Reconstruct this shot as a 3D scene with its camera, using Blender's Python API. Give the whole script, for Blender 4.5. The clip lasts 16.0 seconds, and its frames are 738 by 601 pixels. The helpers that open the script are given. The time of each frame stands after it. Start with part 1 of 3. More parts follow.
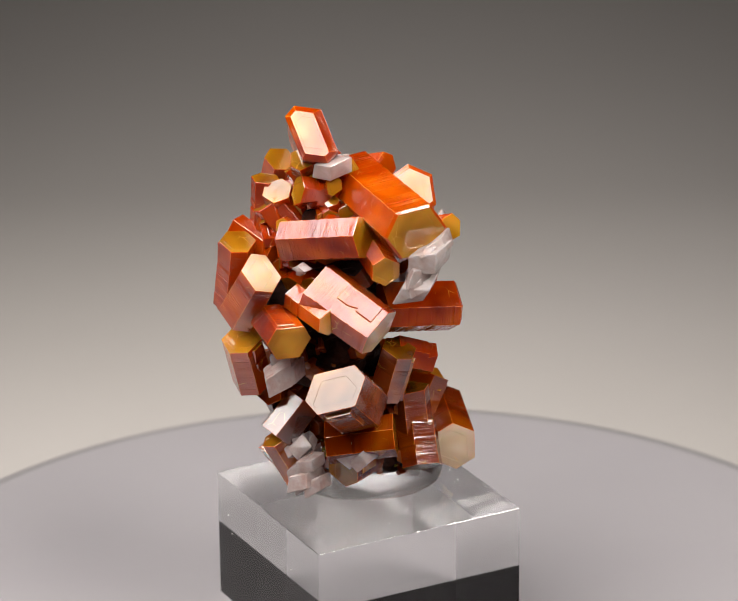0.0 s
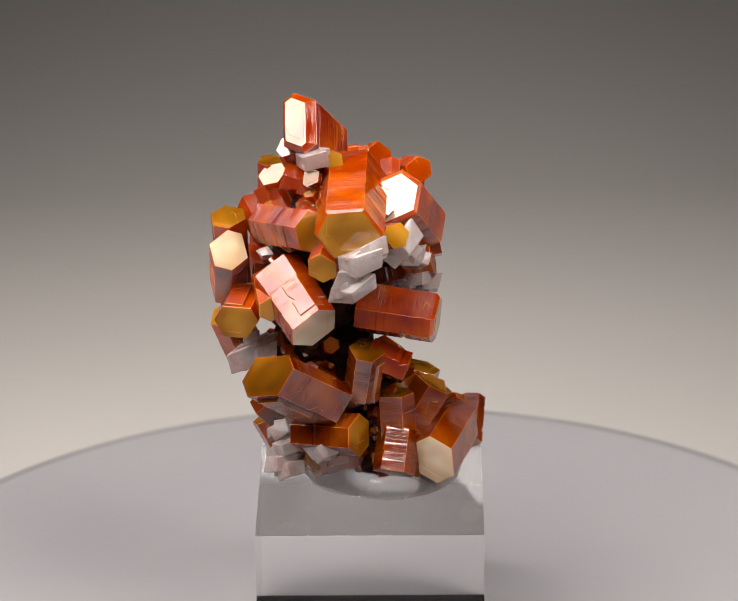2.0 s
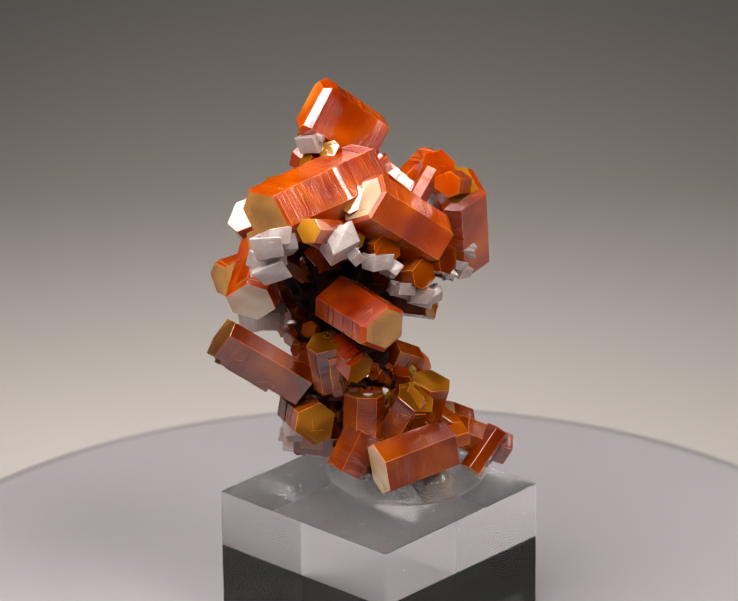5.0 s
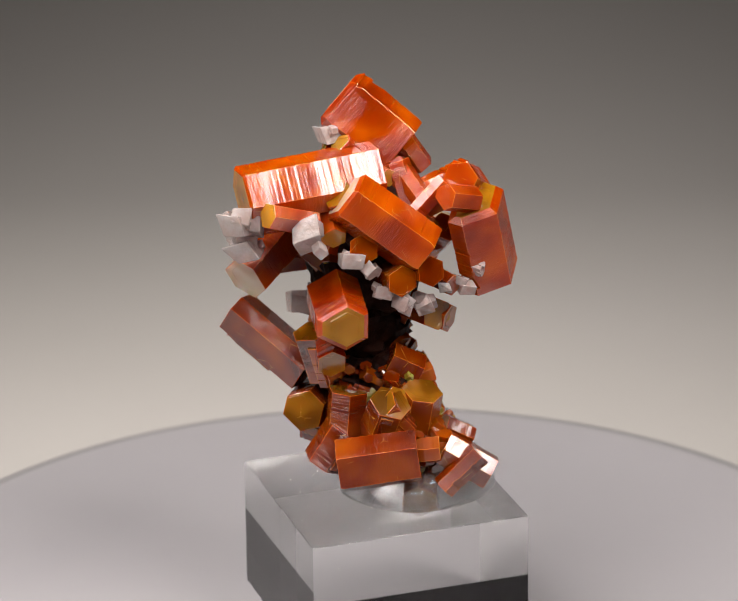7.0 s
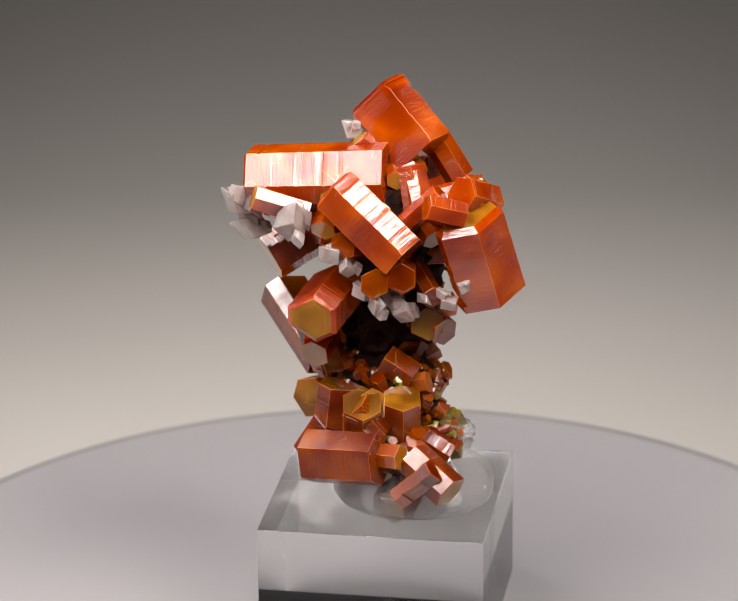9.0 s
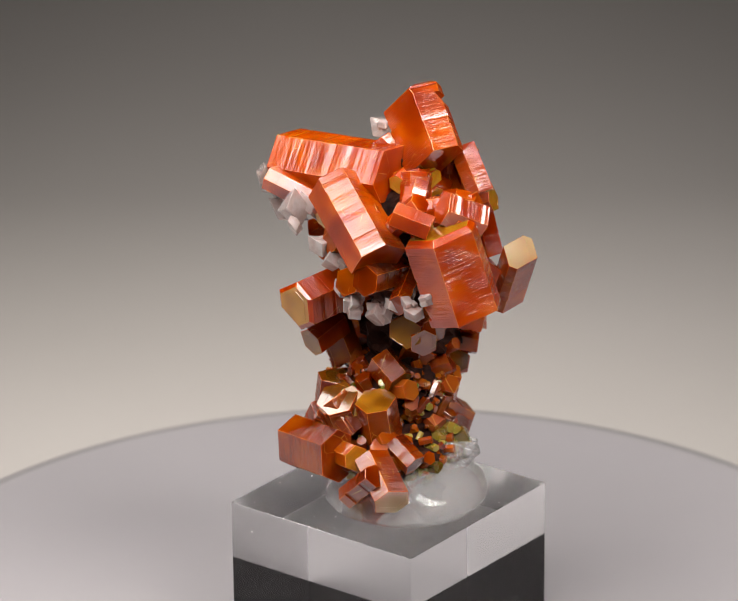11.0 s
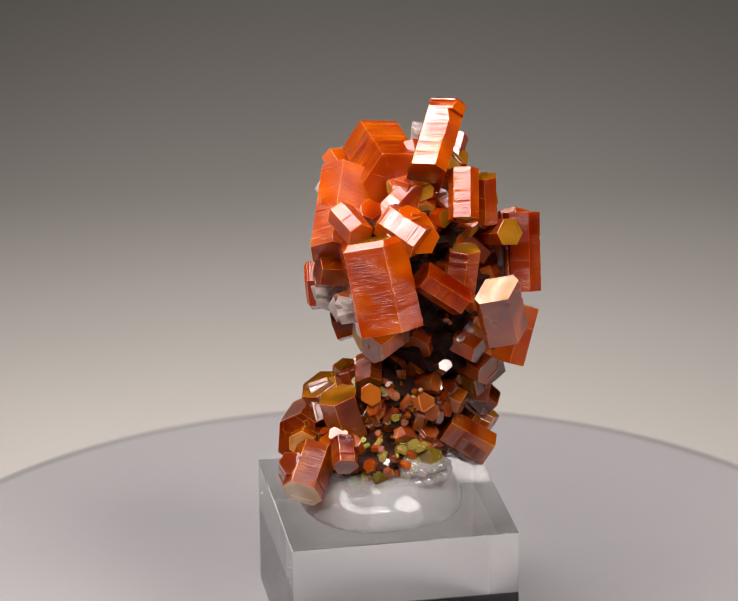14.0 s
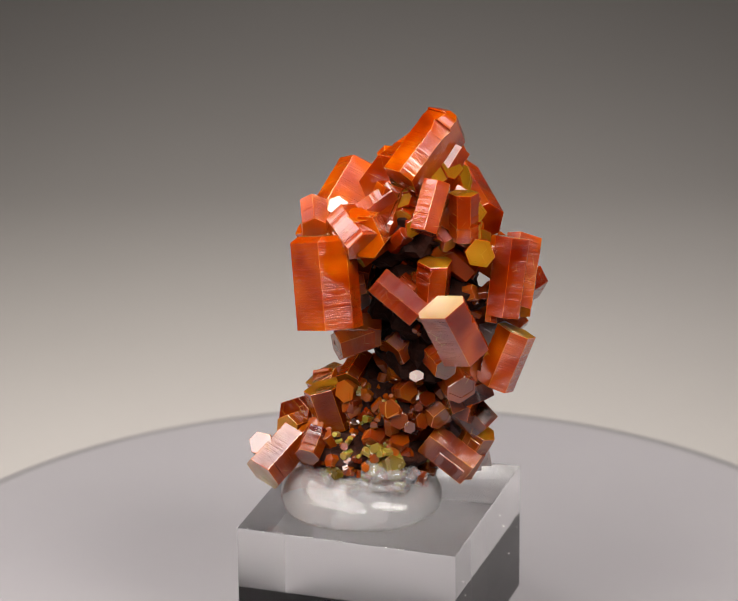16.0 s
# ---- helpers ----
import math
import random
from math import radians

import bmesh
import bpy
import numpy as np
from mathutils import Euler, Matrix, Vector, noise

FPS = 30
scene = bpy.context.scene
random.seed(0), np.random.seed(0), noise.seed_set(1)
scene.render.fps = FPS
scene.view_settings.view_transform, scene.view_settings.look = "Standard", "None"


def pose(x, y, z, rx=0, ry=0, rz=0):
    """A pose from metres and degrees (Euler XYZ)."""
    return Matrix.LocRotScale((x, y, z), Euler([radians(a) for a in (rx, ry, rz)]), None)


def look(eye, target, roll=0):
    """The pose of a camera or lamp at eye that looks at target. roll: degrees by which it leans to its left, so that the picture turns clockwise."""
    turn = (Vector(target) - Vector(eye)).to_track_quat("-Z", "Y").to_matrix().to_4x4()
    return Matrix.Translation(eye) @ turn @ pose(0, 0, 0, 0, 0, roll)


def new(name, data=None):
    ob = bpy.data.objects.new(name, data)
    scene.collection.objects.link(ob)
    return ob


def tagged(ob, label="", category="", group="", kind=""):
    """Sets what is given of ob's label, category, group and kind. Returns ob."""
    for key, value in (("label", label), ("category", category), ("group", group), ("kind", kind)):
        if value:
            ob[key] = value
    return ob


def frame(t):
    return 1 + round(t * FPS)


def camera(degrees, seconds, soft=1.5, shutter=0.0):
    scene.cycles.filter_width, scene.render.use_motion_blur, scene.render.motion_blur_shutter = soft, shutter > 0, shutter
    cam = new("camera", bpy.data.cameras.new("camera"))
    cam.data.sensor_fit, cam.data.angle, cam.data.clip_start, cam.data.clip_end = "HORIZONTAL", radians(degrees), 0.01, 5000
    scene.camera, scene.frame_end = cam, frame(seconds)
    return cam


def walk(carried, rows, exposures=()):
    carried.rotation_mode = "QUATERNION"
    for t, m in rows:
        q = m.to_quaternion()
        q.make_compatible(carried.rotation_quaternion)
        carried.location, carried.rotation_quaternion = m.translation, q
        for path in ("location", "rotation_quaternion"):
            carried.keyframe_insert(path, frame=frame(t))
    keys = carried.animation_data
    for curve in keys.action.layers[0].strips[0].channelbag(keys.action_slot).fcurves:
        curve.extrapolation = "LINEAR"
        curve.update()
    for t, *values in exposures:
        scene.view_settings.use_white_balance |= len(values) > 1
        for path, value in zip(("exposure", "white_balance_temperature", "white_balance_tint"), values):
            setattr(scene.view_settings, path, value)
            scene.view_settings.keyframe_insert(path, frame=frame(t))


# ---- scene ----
# The stand turns about the z axis; the camera stands still.
SPEED = -14.125          # degrees a second, seen from above
EYE = Vector((0, -0.4792, 0.2340))
cam = camera(10.77, 16.0, soft=0.7)
cam.data.dof.use_dof, cam.data.dof.focus_distance, cam.data.dof.aperture_fstop = True, 0.507, 40
VIEW = Matrix.Translation(EYE) @ Euler((radians(90 - 21.47), 0, radians(0.103)), "XYZ").to_matrix().to_4x4() @ pose(0, 0, 0, 0, 0, -0.58)
walk(cam, [(0, VIEW), (16, VIEW)], exposures=[(0, 0.0), (16, 0.0)])

# ---- light ----
world = bpy.data.worlds.new("room")
world.use_nodes = True
world.node_tree.nodes["Background"].inputs["Color"].default_value = (0.9, 0.95, 1.0, 1)
world.node_tree.nodes["Background"].inputs["Strength"].default_value = 0.005
scene.world = world


def lamp(name, eye, target, power, size, high, spread, colour=(1.01, 0.945, 0.895)):
    data = bpy.data.lights.new(name, "AREA")
    data.shape, data.size, data.size_y = "RECTANGLE", size, high
    data.energy, data.spread, data.color = power, radians(spread), colour
    ob = new(name, data)
    ob.matrix_world = look(eye, target)
    return ob


def around(azimuth, elevation, distance, height=0.05):
    """A place seen from the specimen: degrees from the camera's side towards +x, degrees up, metres."""
    a, e = radians(azimuth), radians(elevation)
    return (distance * math.sin(a) * math.cos(e), -distance * math.cos(a) * math.cos(e), height + distance * math.sin(e))


lamp("panel_lamp_light", around(-33, 51, 0.42), (0.0, -0.04, 0.03), 0.228, 0.25, 0.25, 68)
lamp("panel_lamp_light", around(-68, 50, 0.42), (0.0, -0.04, 0.03), 0.228, 0.25, 0.25, 68)
lamp("panel_lamp_light", around(-106, 60, 0.42), (0.0, -0.04, 0.03), 0.18, 0.23, 0.23, 62)
lamp("desk_lamp_light", around(53, 49, 0.42), (0, -0.04, 0.03), 0.305, 0.19, 0.19, 68)
# Added fill without a known source; brightens faces turned to the camera.
lamp("front_fill_light", around(0, 46, 0.55), (0, -0.03, 0.03), 0.085, 0.16, 0.12, 56)


# ---- materials ----
def material(name):
    m = bpy.data.materials.new(name)
    m.use_nodes = True
    nt = m.node_tree
    return m, nt, nt.nodes["Principled BSDF"]


def node(nt, kind, **values):
    n = nt.nodes.new(kind)
    for k, v in values.items():
        n.inputs[k.replace("_", " ")].default_value = v
    return n


def ramp(nt, fac, stops):
    n = nt.nodes.new("ShaderNodeValToRGB")
    while len(n.color_ramp.elements) < len(stops):
        n.color_ramp.elements.new(0.5)
    for e, (p, c) in zip(n.color_ramp.elements, stops):
        e.position, e.color = p, (*c, 1)
    nt.links.new(fac, n.inputs["Fac"])
    return n.outputs["Color"]


def plain_mat(name, a, b, scale, rough, bump=0.0, bscale=None):
    m, nt, p = material(name)
    tc = nt.nodes.new("ShaderNodeTexCoord")
    n1 = node(nt, "ShaderNodeTexNoise", Scale=scale, Detail=6.0, Roughness=0.6)
    nt.links.new(tc.outputs["Object"], n1.inputs["Vector"])
    nt.links.new(ramp(nt, n1.outputs["Fac"], [(0.3, a), (0.7, b)]), p.inputs["Base Color"])
    p.inputs["Roughness"].default_value = rough
    if bump:
        n2 = node(nt, "ShaderNodeTexNoise", Scale=bscale or scale * 8, Detail=4.0)
        nt.links.new(tc.outputs["Object"], n2.inputs["Vector"])
        bp = node(nt, "ShaderNodeBump", Strength=bump, Distance=0.0002)
        nt.links.new(n2.outputs["Fac"], bp.inputs["Height"])
        nt.links.new(bp.outputs["Normal"], p.inputs["Normal"])
    return m


MAT_PAPER = plain_mat("backdrop_paper", (0.348, 0.332, 0.316), (0.37, 0.354, 0.338), 6, 0.9, 0.05, 900)
MAT_DISC = plain_mat("white_plastic", (0.278, 0.268, 0.281), (0.292, 0.282, 0.295), 25, 0.42, 0.01, 1500)
MAT_DUST = plain_mat("dust", (0.7, 0.68, 0.66), (0.85, 0.83, 0.8), 900, 0.8)
MAT_RIM = plain_mat("grey_rim", (0.21, 0.204, 0.207), (0.235, 0.229, 0.232), 60, 0.6, 0.05, 1500)
MAT_ROOM = plain_mat("dark_wall_paint", (0.022, 0.022, 0.026), (0.03, 0.03, 0.034), 3, 0.8)


def glass_mat(name, ior, rough, colour, bump=0.0, bscale=300.0):
    m, nt, p = material(name)
    p.inputs["Base Color"].default_value = (*colour, 1)
    p.inputs["Transmission Weight"].default_value = 1.0
    p.inputs["IOR"].default_value = ior
    p.inputs["Roughness"].default_value = rough
    if bump:
        tc = nt.nodes.new("ShaderNodeTexCoord")
        n2 = node(nt, "ShaderNodeTexNoise", Scale=bscale, Detail=3.0)
        nt.links.new(tc.outputs["Object"], n2.inputs["Vector"])
        bp = node(nt, "ShaderNodeBump", Strength=bump, Distance=0.0005)
        nt.links.new(n2.outputs["Fac"], bp.inputs["Height"])
        nt.links.new(bp.outputs["Normal"], p.inputs["Normal"])
    return m


MAT_TOP = glass_mat("acrylic_top_face", 1.49, 0.0, (1, 1, 1))
MAT_TOP.node_tree.nodes["Principled BSDF"].inputs["Alpha"].default_value = 0.72
MAT_UNDER = glass_mat("acrylic_under_face", 1.49, 0.0, (1, 1, 1))
MAT_ACRYLIC = glass_mat("clear_acrylic", 1.49, 0.0, (1, 1, 1))
MAT_GEL = glass_mat("clear_mounting_gel", 1.42, 0.03, (0.97, 0.97, 0.98), 0.12, 160)
MAT_GEL.node_tree.nodes["Principled BSDF"].inputs["Transmission Weight"].default_value = 0.8
MAT_GEL.node_tree.nodes["Principled BSDF"].inputs["Subsurface Weight"].default_value = 0.3
MAT_GEL.node_tree.nodes["Principled BSDF"].inputs["Subsurface Radius"].default_value = (1, 1, 1)
MAT_GEL.node_tree.nodes["Principled BSDF"].inputs["Subsurface Scale"].default_value = 0.006
MAT_GEL.node_tree.nodes["Principled BSDF"].inputs["Alpha"].default_value = 0.75
MAT_GEL.node_tree.nodes["Principled BSDF"].inputs["Base Color"].default_value = (0.96, 0.96, 0.97, 1)


# ---- mesh helpers ----
def part(name, bm, mat, parent, label="", m=None, smooth=False):
    me = bpy.data.meshes.new(name)
    bm.normal_update()
    if smooth:
        for f in bm.faces:
            f.smooth = True
    bm.to_mesh(me)
    bm.free()
    me.materials.append(mat)
    ob = new(name, me)
    if parent is not None:
        ob.parent = parent
    if m is not None:
        ob.matrix_basis = m
    return tagged(ob, label)


def lathe(profile, n=128):
    bm = bmesh.new()
    rings = []
    for r, z in profile:
        if r < 1e-7:
            rings.append([bm.verts.new((0, 0, z))])
        else:
            rings.append([bm.verts.new((r * math.cos(2 * math.pi * i / n), r * math.sin(2 * math.pi * i / n), z)) for i in range(n)])
    for a, b in zip(rings, rings[1:]):
        for i in range(n):
            j = (i + 1) % n
            if len(a) == 1:
                bm.faces.new((a[0], b[i], b[j]))
            elif len(b) == 1:
                bm.faces.new((a[i], b[0], a[j]))
            else:
                bm.faces.new((a[i], b[i], b[j], a[j]))
    bmesh.ops.recalc_face_normals(bm, faces=bm.faces)
    return bm


# ---- the setting ----
def backdrop():
    """A sheet of grey paper that lies on the table and rises behind in a wide sweep."""
    bm = bmesh.new()
    pts = [(-0.05, -0.012)]
    for i in range(25):
        a = radians(52) * i / 24
        pts.append((0.20 + 0.30 * math.sin(a), -0.012 + 0.30 * (1 - math.cos(a))))
    rows = []
    for y, z in pts:
        rows.append([bm.verts.new((x, y, z)) for x in (-0.24, 0.24)])
    for a, b in zip(rows, rows[1:]):
        bm.faces.new((a[0], a[1], b[1], b[0]))
    ob = part("backdrop", bm, MAT_PAPER, None, smooth=True)
    sol = ob.modifiers.new("thickness", "SOLIDIFY")
    sol.thickness, sol.offset = 0.0006, -1
    return tagged(ob, "plain grey paper sweep behind a turntable", "backdrop", kind="structure")


def room():
    """Dim walls and ceiling round the table."""
    sides = {"wall_north": ((0, 1.65, 0.8), (3.4, 0.1, 2.4)), "wall_south": ((0, -1.65, 0.8), (3.4, 0.1, 2.4)),
             "wall_east": ((1.65, 0, 0.8), (0.1, 3.2, 2.4)), "wall_west": ((-1.65, 0, 0.8), (0.1, 3.2, 2.4)),
             "ceiling": ((0, 0, 2.05), (3.4, 3.4, 0.1)), "floor": ((0, 0, -0.8), (3.4, 3.4, 0.1))}
    for name, (c, s) in sides.items():
        bm = bmesh.new()
        bmesh.ops.create_cube(bm, size=1, matrix=Matrix.Translation(c) @ Matrix.Diagonal((*s, 1)))
        tagged(part(name, bm, MAT_ROOM, None), "dim painted room surface", name.split("_")[0], kind="structure")
    bm = bmesh.new()
    bmesh.ops.create_cube(bm, size=1, matrix=Matrix.Translation((0, -0.05, -0.033)) @ Matrix.Diagonal((2.2, 1.7, 0.04, 1)))
    bmesh.ops.bevel(bm, geom=bm.edges, offset=0.004, segments=2, affect="EDGES")
    t = new("table")
    t.location = (0, 0, -0.75)
    tagged(t, "plain dim table under the paper sweep", "table")
    part("tabletop", bm, MAT_ROOM, t, m=pose(0, 0, 0.75))
    for x in (-1, 1):
        for y in (-0.8, 0.7):
            bm = bmesh.new()
            bmesh.ops.create_cube(bm, size=1, matrix=Matrix.Translation((x, y, 0.3485)) @ Matrix.Diagonal((0.06, 0.06, 0.697, 1)))
            part("leg", bm, MAT_ROOM, t)


def turntable():
    t = new("turntable")
    t.location = (0, 0, -0.0117)
    tagged(t, "round white plastic turntable with a rounded rim", "turntable")
    h = 0.0117
    part("platter", lathe([(0, h), (0.0698, h), (0.0703, h - 0.00005), (0.0703, 0.002), (0, 0.002)], 192), MAT_DISC, t)
    rim = [(0.0703, h - 0.0001), (0.0716, h - 0.0003), (0.0728, h - 0.0007), (0.0737, h - 0.0014), (0.074, h - 0.0026), (0.074, 0.0035), (0.0733, 0.002), (0.0703, 0.002)]
    part("rim", lathe(rim, 192), MAT_RIM, t, "grey rubber rim", smooth=True)
    part("foot", lathe([(0, 0.002), (0.05, 0.002), (0.05, 0.0), (0, 0.0)], 96), MAT_ROOM, t)
    return t


def display_base():
    """A clear block with polished faces, a hair above the turntable on its corners."""
    t = new("display_base")
    tagged(t, "clear polished acrylic block holding a mineral specimen", "display base")
    bm = bmesh.new()
    bmesh.ops.create_cube(bm, size=1, matrix=Matrix.Diagonal((0.030, 0.030, 0.0178, 1)))
    bmesh.ops.bevel(bm, geom=[e for e in bm.edges if all(v.co.z > 0 for v in e.verts)], offset=0.00002, segments=1, affect="EDGES")
    bm.normal_update()
    for f in bm.faces:
        f.material_index = 1 if f.normal.z > 0.9 else 2 if f.normal.z < -0.9 else 0
    ob = part("block", bm, MAT_ACRYLIC, t, m=pose(-0.0014, 0.0007, 0.0090, 0, 0, 27.7))
    ob.data.materials.append(MAT_TOP)
    ob.data.materials.append(MAT_UNDER)
    r = random.Random(3)
    bm = bmesh.new()
    for _ in range(46):
        p = (r.uniform(-0.0146, 0.0146), r.uniform(-0.0146, 0.0146), 0.0089)
        if r.random() < 0.4:
            p = (r.choice((-1, 1)) * 0.01505, r.uniform(-0.0146, 0.0146), r.uniform(-0.006, 0.008))
        s = r.uniform(0.00003, 0.00009)
        bmesh.ops.create_icosphere(bm, subdivisions=1, radius=1, matrix=Matrix.Translation(p) @ Matrix.Diagonal((s * r.uniform(0.6, 1.8), s, s * 0.7, 1)))
    dust = part("dust", bm, MAT_DUST, t, "pale dust specks", m=pose(-0.0014, 0.0007, 0.0091, 0, 0, 27.7))
    tagged(dust, kind="stuff")
    return t


backdrop()
room()
TURNTABLE = turntable()
BASE = display_base()


# ---- the mineral specimen ----
def crystal_mat(name, deep, warm, pale, rough, zone, clear=0.2):
    """Translucent adamantine crystal; growth lines run across the prism, colour clouds within."""
    m, nt, p = material(name)
    tc = nt.nodes.new("ShaderNodeTexCoord")
    info = nt.nodes.new("ShaderNodeObjectInfo")
    off = node(nt, "ShaderNodeVectorMath")
    off.operation = "ADD"
    nt.links.new(tc.outputs["Object"], off.inputs[0])
    nt.links.new(info.outputs["Random"], off.inputs[1])
    cloud = node(nt, "ShaderNodeTexNoise", Scale=190.0, Detail=1.0, Roughness=0.45, Distortion=0.3)
    nt.links.new(off.outputs[0], cloud.inputs["Vector"])
    stretch = node(nt, "ShaderNodeMapping")
    stretch.inputs["Scale"].default_value = (150, 150, 5200)
    nt.links.new(off.outputs[0], stretch.inputs["Vector"])
    lines = node(nt, "ShaderNodeTexNoise", Scale=1.0, Detail=3.0, Roughness=0.7)
    nt.links.new(stretch.outputs[0], lines.inputs["Vector"])
    mix = node(nt, "ShaderNodeMath")
    mix.operation = "MULTIPLY_ADD"
    mix.inputs[1].default_value = 0.02
    nt.links.new(lines.outputs["Fac"], mix.inputs[0])
    nt.links.new(cloud.outputs["Fac"], mix.inputs[2])
    shift = node(nt, "ShaderNodeMath")
    shift.operation = "MULTIPLY_ADD"
    shift.inputs[1].default_value = 0.22
    nt.links.new(info.outputs["Random"], shift.inputs[0])
    nt.links.new(mix.outputs[0], shift.inputs[2])
    col = ramp(nt, shift.outputs[0], [(0.34, deep), (0.60, warm), (0.9, pale)])
    # healed cracks: thin golden lines in patches
    crack = node(nt, "ShaderNodeTexVoronoi", Scale=480.0)
    crack.feature = "DISTANCE_TO_EDGE"
    nt.links.new(off.outputs[0], crack.inputs["Vector"])
    thin = node(nt, "ShaderNodeMapRange")
    thin.inputs["From Min"].default_value, thin.inputs["From Max"].default_value = 0.0, 0.022
    thin.inputs["To Min"].default_value, thin.inputs["To Max"].default_value = 1.0, 0.0
    nt.links.new(crack.outputs["Distance"], thin.inputs["Value"])
    spot = node(nt, "ShaderNodeTexNoise", Scale=420.0, Detail=1.0)
    nt.links.new(off.outputs[0], spot.inputs["Vector"])
    some = node(nt, "ShaderNodeMapRange")
    some.inputs["From Min"].default_value, some.inputs["From Max"].default_value = 0.6, 0.8
    nt.links.new(spot.outputs["Fac"], some.inputs["Value"])
    vein = node(nt, "ShaderNodeMath")
    vein.operation = "MULTIPLY"
    nt.links.new(thin.outputs[0], vein.inputs[0])
    nt.links.new(some.outputs[0], vein.inputs[1])
    gold = node(nt, "ShaderNodeMixRGB")
    gold.inputs["Color2"].default_value = (0.85, 0.42, 0.08, 1)
    nt.links.new(vein.outputs[0], gold.inputs["Fac"])
    nt.links.new(col, gold.inputs["Color1"])
    nt.links.new(gold.outputs["Color"], p.inputs["Base Color"])
    wear = node(nt, "ShaderNodeTexNoise", Scale=900.0, Detail=4.0)
    nt.links.new(off.outputs[0], wear.inputs["Vector"])
    rr = node(nt, "ShaderNodeMapRange")
    rr.inputs["To Min"].default_value, rr.inputs["To Max"].default_value = rough * 0.5, rough * 1.8
    rr.inputs["From Min"].default_value, rr.inputs["From Max"].default_value = 0.3, 0.7
    nt.links.new(wear.outputs["Fac"], rr.inputs["Value"])
    streak = node(nt, "ShaderNodeMapRange")
    streak.inputs["From Min"].default_value, streak.inputs["From Max"].default_value = 0.54, 0.66
    streak.inputs["To Max"].default_value = 0.03 * min(zone, 1.0)
    nt.links.new(lines.outputs["Fac"], streak.inputs["Value"])
    total = node(nt, "ShaderNodeMath")
    nt.links.new(rr.outputs[0], total.inputs[0])
    nt.links.new(streak.outputs[0], total.inputs[1])
    nt.links.new(total.outputs[0], p.inputs["Roughness"])
    p.inputs["IOR"].default_value = 1.92
    p.inputs["Transmission Weight"].default_value = clear
    p.inputs["Subsurface Weight"].default_value = 0.4
    p.inputs["Subsurface Radius"].default_value = (1.0, 0.22, 0.03)
    p.inputs["Subsurface Scale"].default_value = 0.0022
    steps = node(nt, "ShaderNodeMapRange")
    steps.inputs["From Min"].default_value, steps.inputs["From Max"].default_value = 0.50, 0.58
    nt.links.new(lines.outputs["Fac"], steps.inputs["Value"])
    patch = node(nt, "ShaderNodeTexNoise", Scale=170.0, Detail=2.0)
    nt.links.new(off.outputs[0], patch.inputs["Vector"])
    where = node(nt, "ShaderNodeMapRange")
    where.inputs["From Min"].default_value, where.inputs["From Max"].default_value = 0.40, 0.58
    where.inputs["To Min"].default_value = 0.14
    nt.links.new(patch.outputs["Fac"], where.inputs["Value"])
    height = node(nt, "ShaderNodeMath")
    height.operation = "MULTIPLY"
    nt.links.new(steps.outputs[0], height.inputs[0])
    nt.links.new(where.outputs[0], height.inputs[1])
    b1 = node(nt, "ShaderNodeBump", Strength=0.55 * zone, Distance=0.00006)
    nt.links.new(height.outputs[0], b1.inputs["Height"])
    b2 = node(nt, "ShaderNodeBump", Strength=0.06 if zone > 0.3 else 0.14, Distance=0.00012)
    nt.links.new(wear.outputs["Fac"], b2.inputs["Height"])
    nt.links.new(b1.outputs["Normal"], b2.inputs["Normal"])
    nt.links.new(b2.outputs["Normal"], p.inputs["Normal"])
    return m


MAT_SIDE = crystal_mat("red_orange_crystal", (0.21, 0.010, 0.0003), (0.42, 0.042, 0.0004), (0.70, 0.115, 0.001), 0.05, 0.9, 0.26)
MAT_CAP = crystal_mat("ochre_crystal_end", (0.22, 0.075, 0.003), (0.38, 0.155, 0.006), (0.72, 0.34, 0.03), 0.07, 0.1, 0.25)
# Brown for inner crystals, darkened to carry the shade under overhanging ones.
MAT_DEEP = crystal_mat("shaded_brown_crystal", (0.08, 0.010, 0.002), (0.26, 0.036, 0.004), (0.50, 0.13, 0.012), 0.11, 0.6)
# Lower crystals: browner by nature, and deepened for shade from those above.
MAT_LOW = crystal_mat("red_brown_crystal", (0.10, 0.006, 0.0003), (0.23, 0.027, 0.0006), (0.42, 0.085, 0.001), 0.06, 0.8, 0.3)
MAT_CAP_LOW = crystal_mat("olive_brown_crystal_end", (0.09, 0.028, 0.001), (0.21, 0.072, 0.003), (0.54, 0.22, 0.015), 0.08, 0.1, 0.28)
# Lighter than the sides: the bright glint along edges put into their colour.
MAT_EDGE = crystal_mat("pale_glint_edge", (0.40, 0.04, 0.001), (0.66, 0.13, 0.004), (0.92, 0.38, 0.06), 0.12, 0.0, 0.15)
MAT_CREAM = crystal_mat("cream_crystal_end", (0.40, 0.24, 0.11), (0.62, 0.44, 0.27), (0.80, 0.66, 0.48), 0.07, 0.1, 0.2)
# Near-black and almost without sheen: the deep hollow's shade put into the rock colour.
MAT_CORE = plain_mat("shade_black_matrix_rock", (0.005, 0.002, 0.0015), (0.035, 0.008, 0.003), 420, 0.7, 0.8, 1500)
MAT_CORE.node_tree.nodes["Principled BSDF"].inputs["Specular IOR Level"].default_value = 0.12
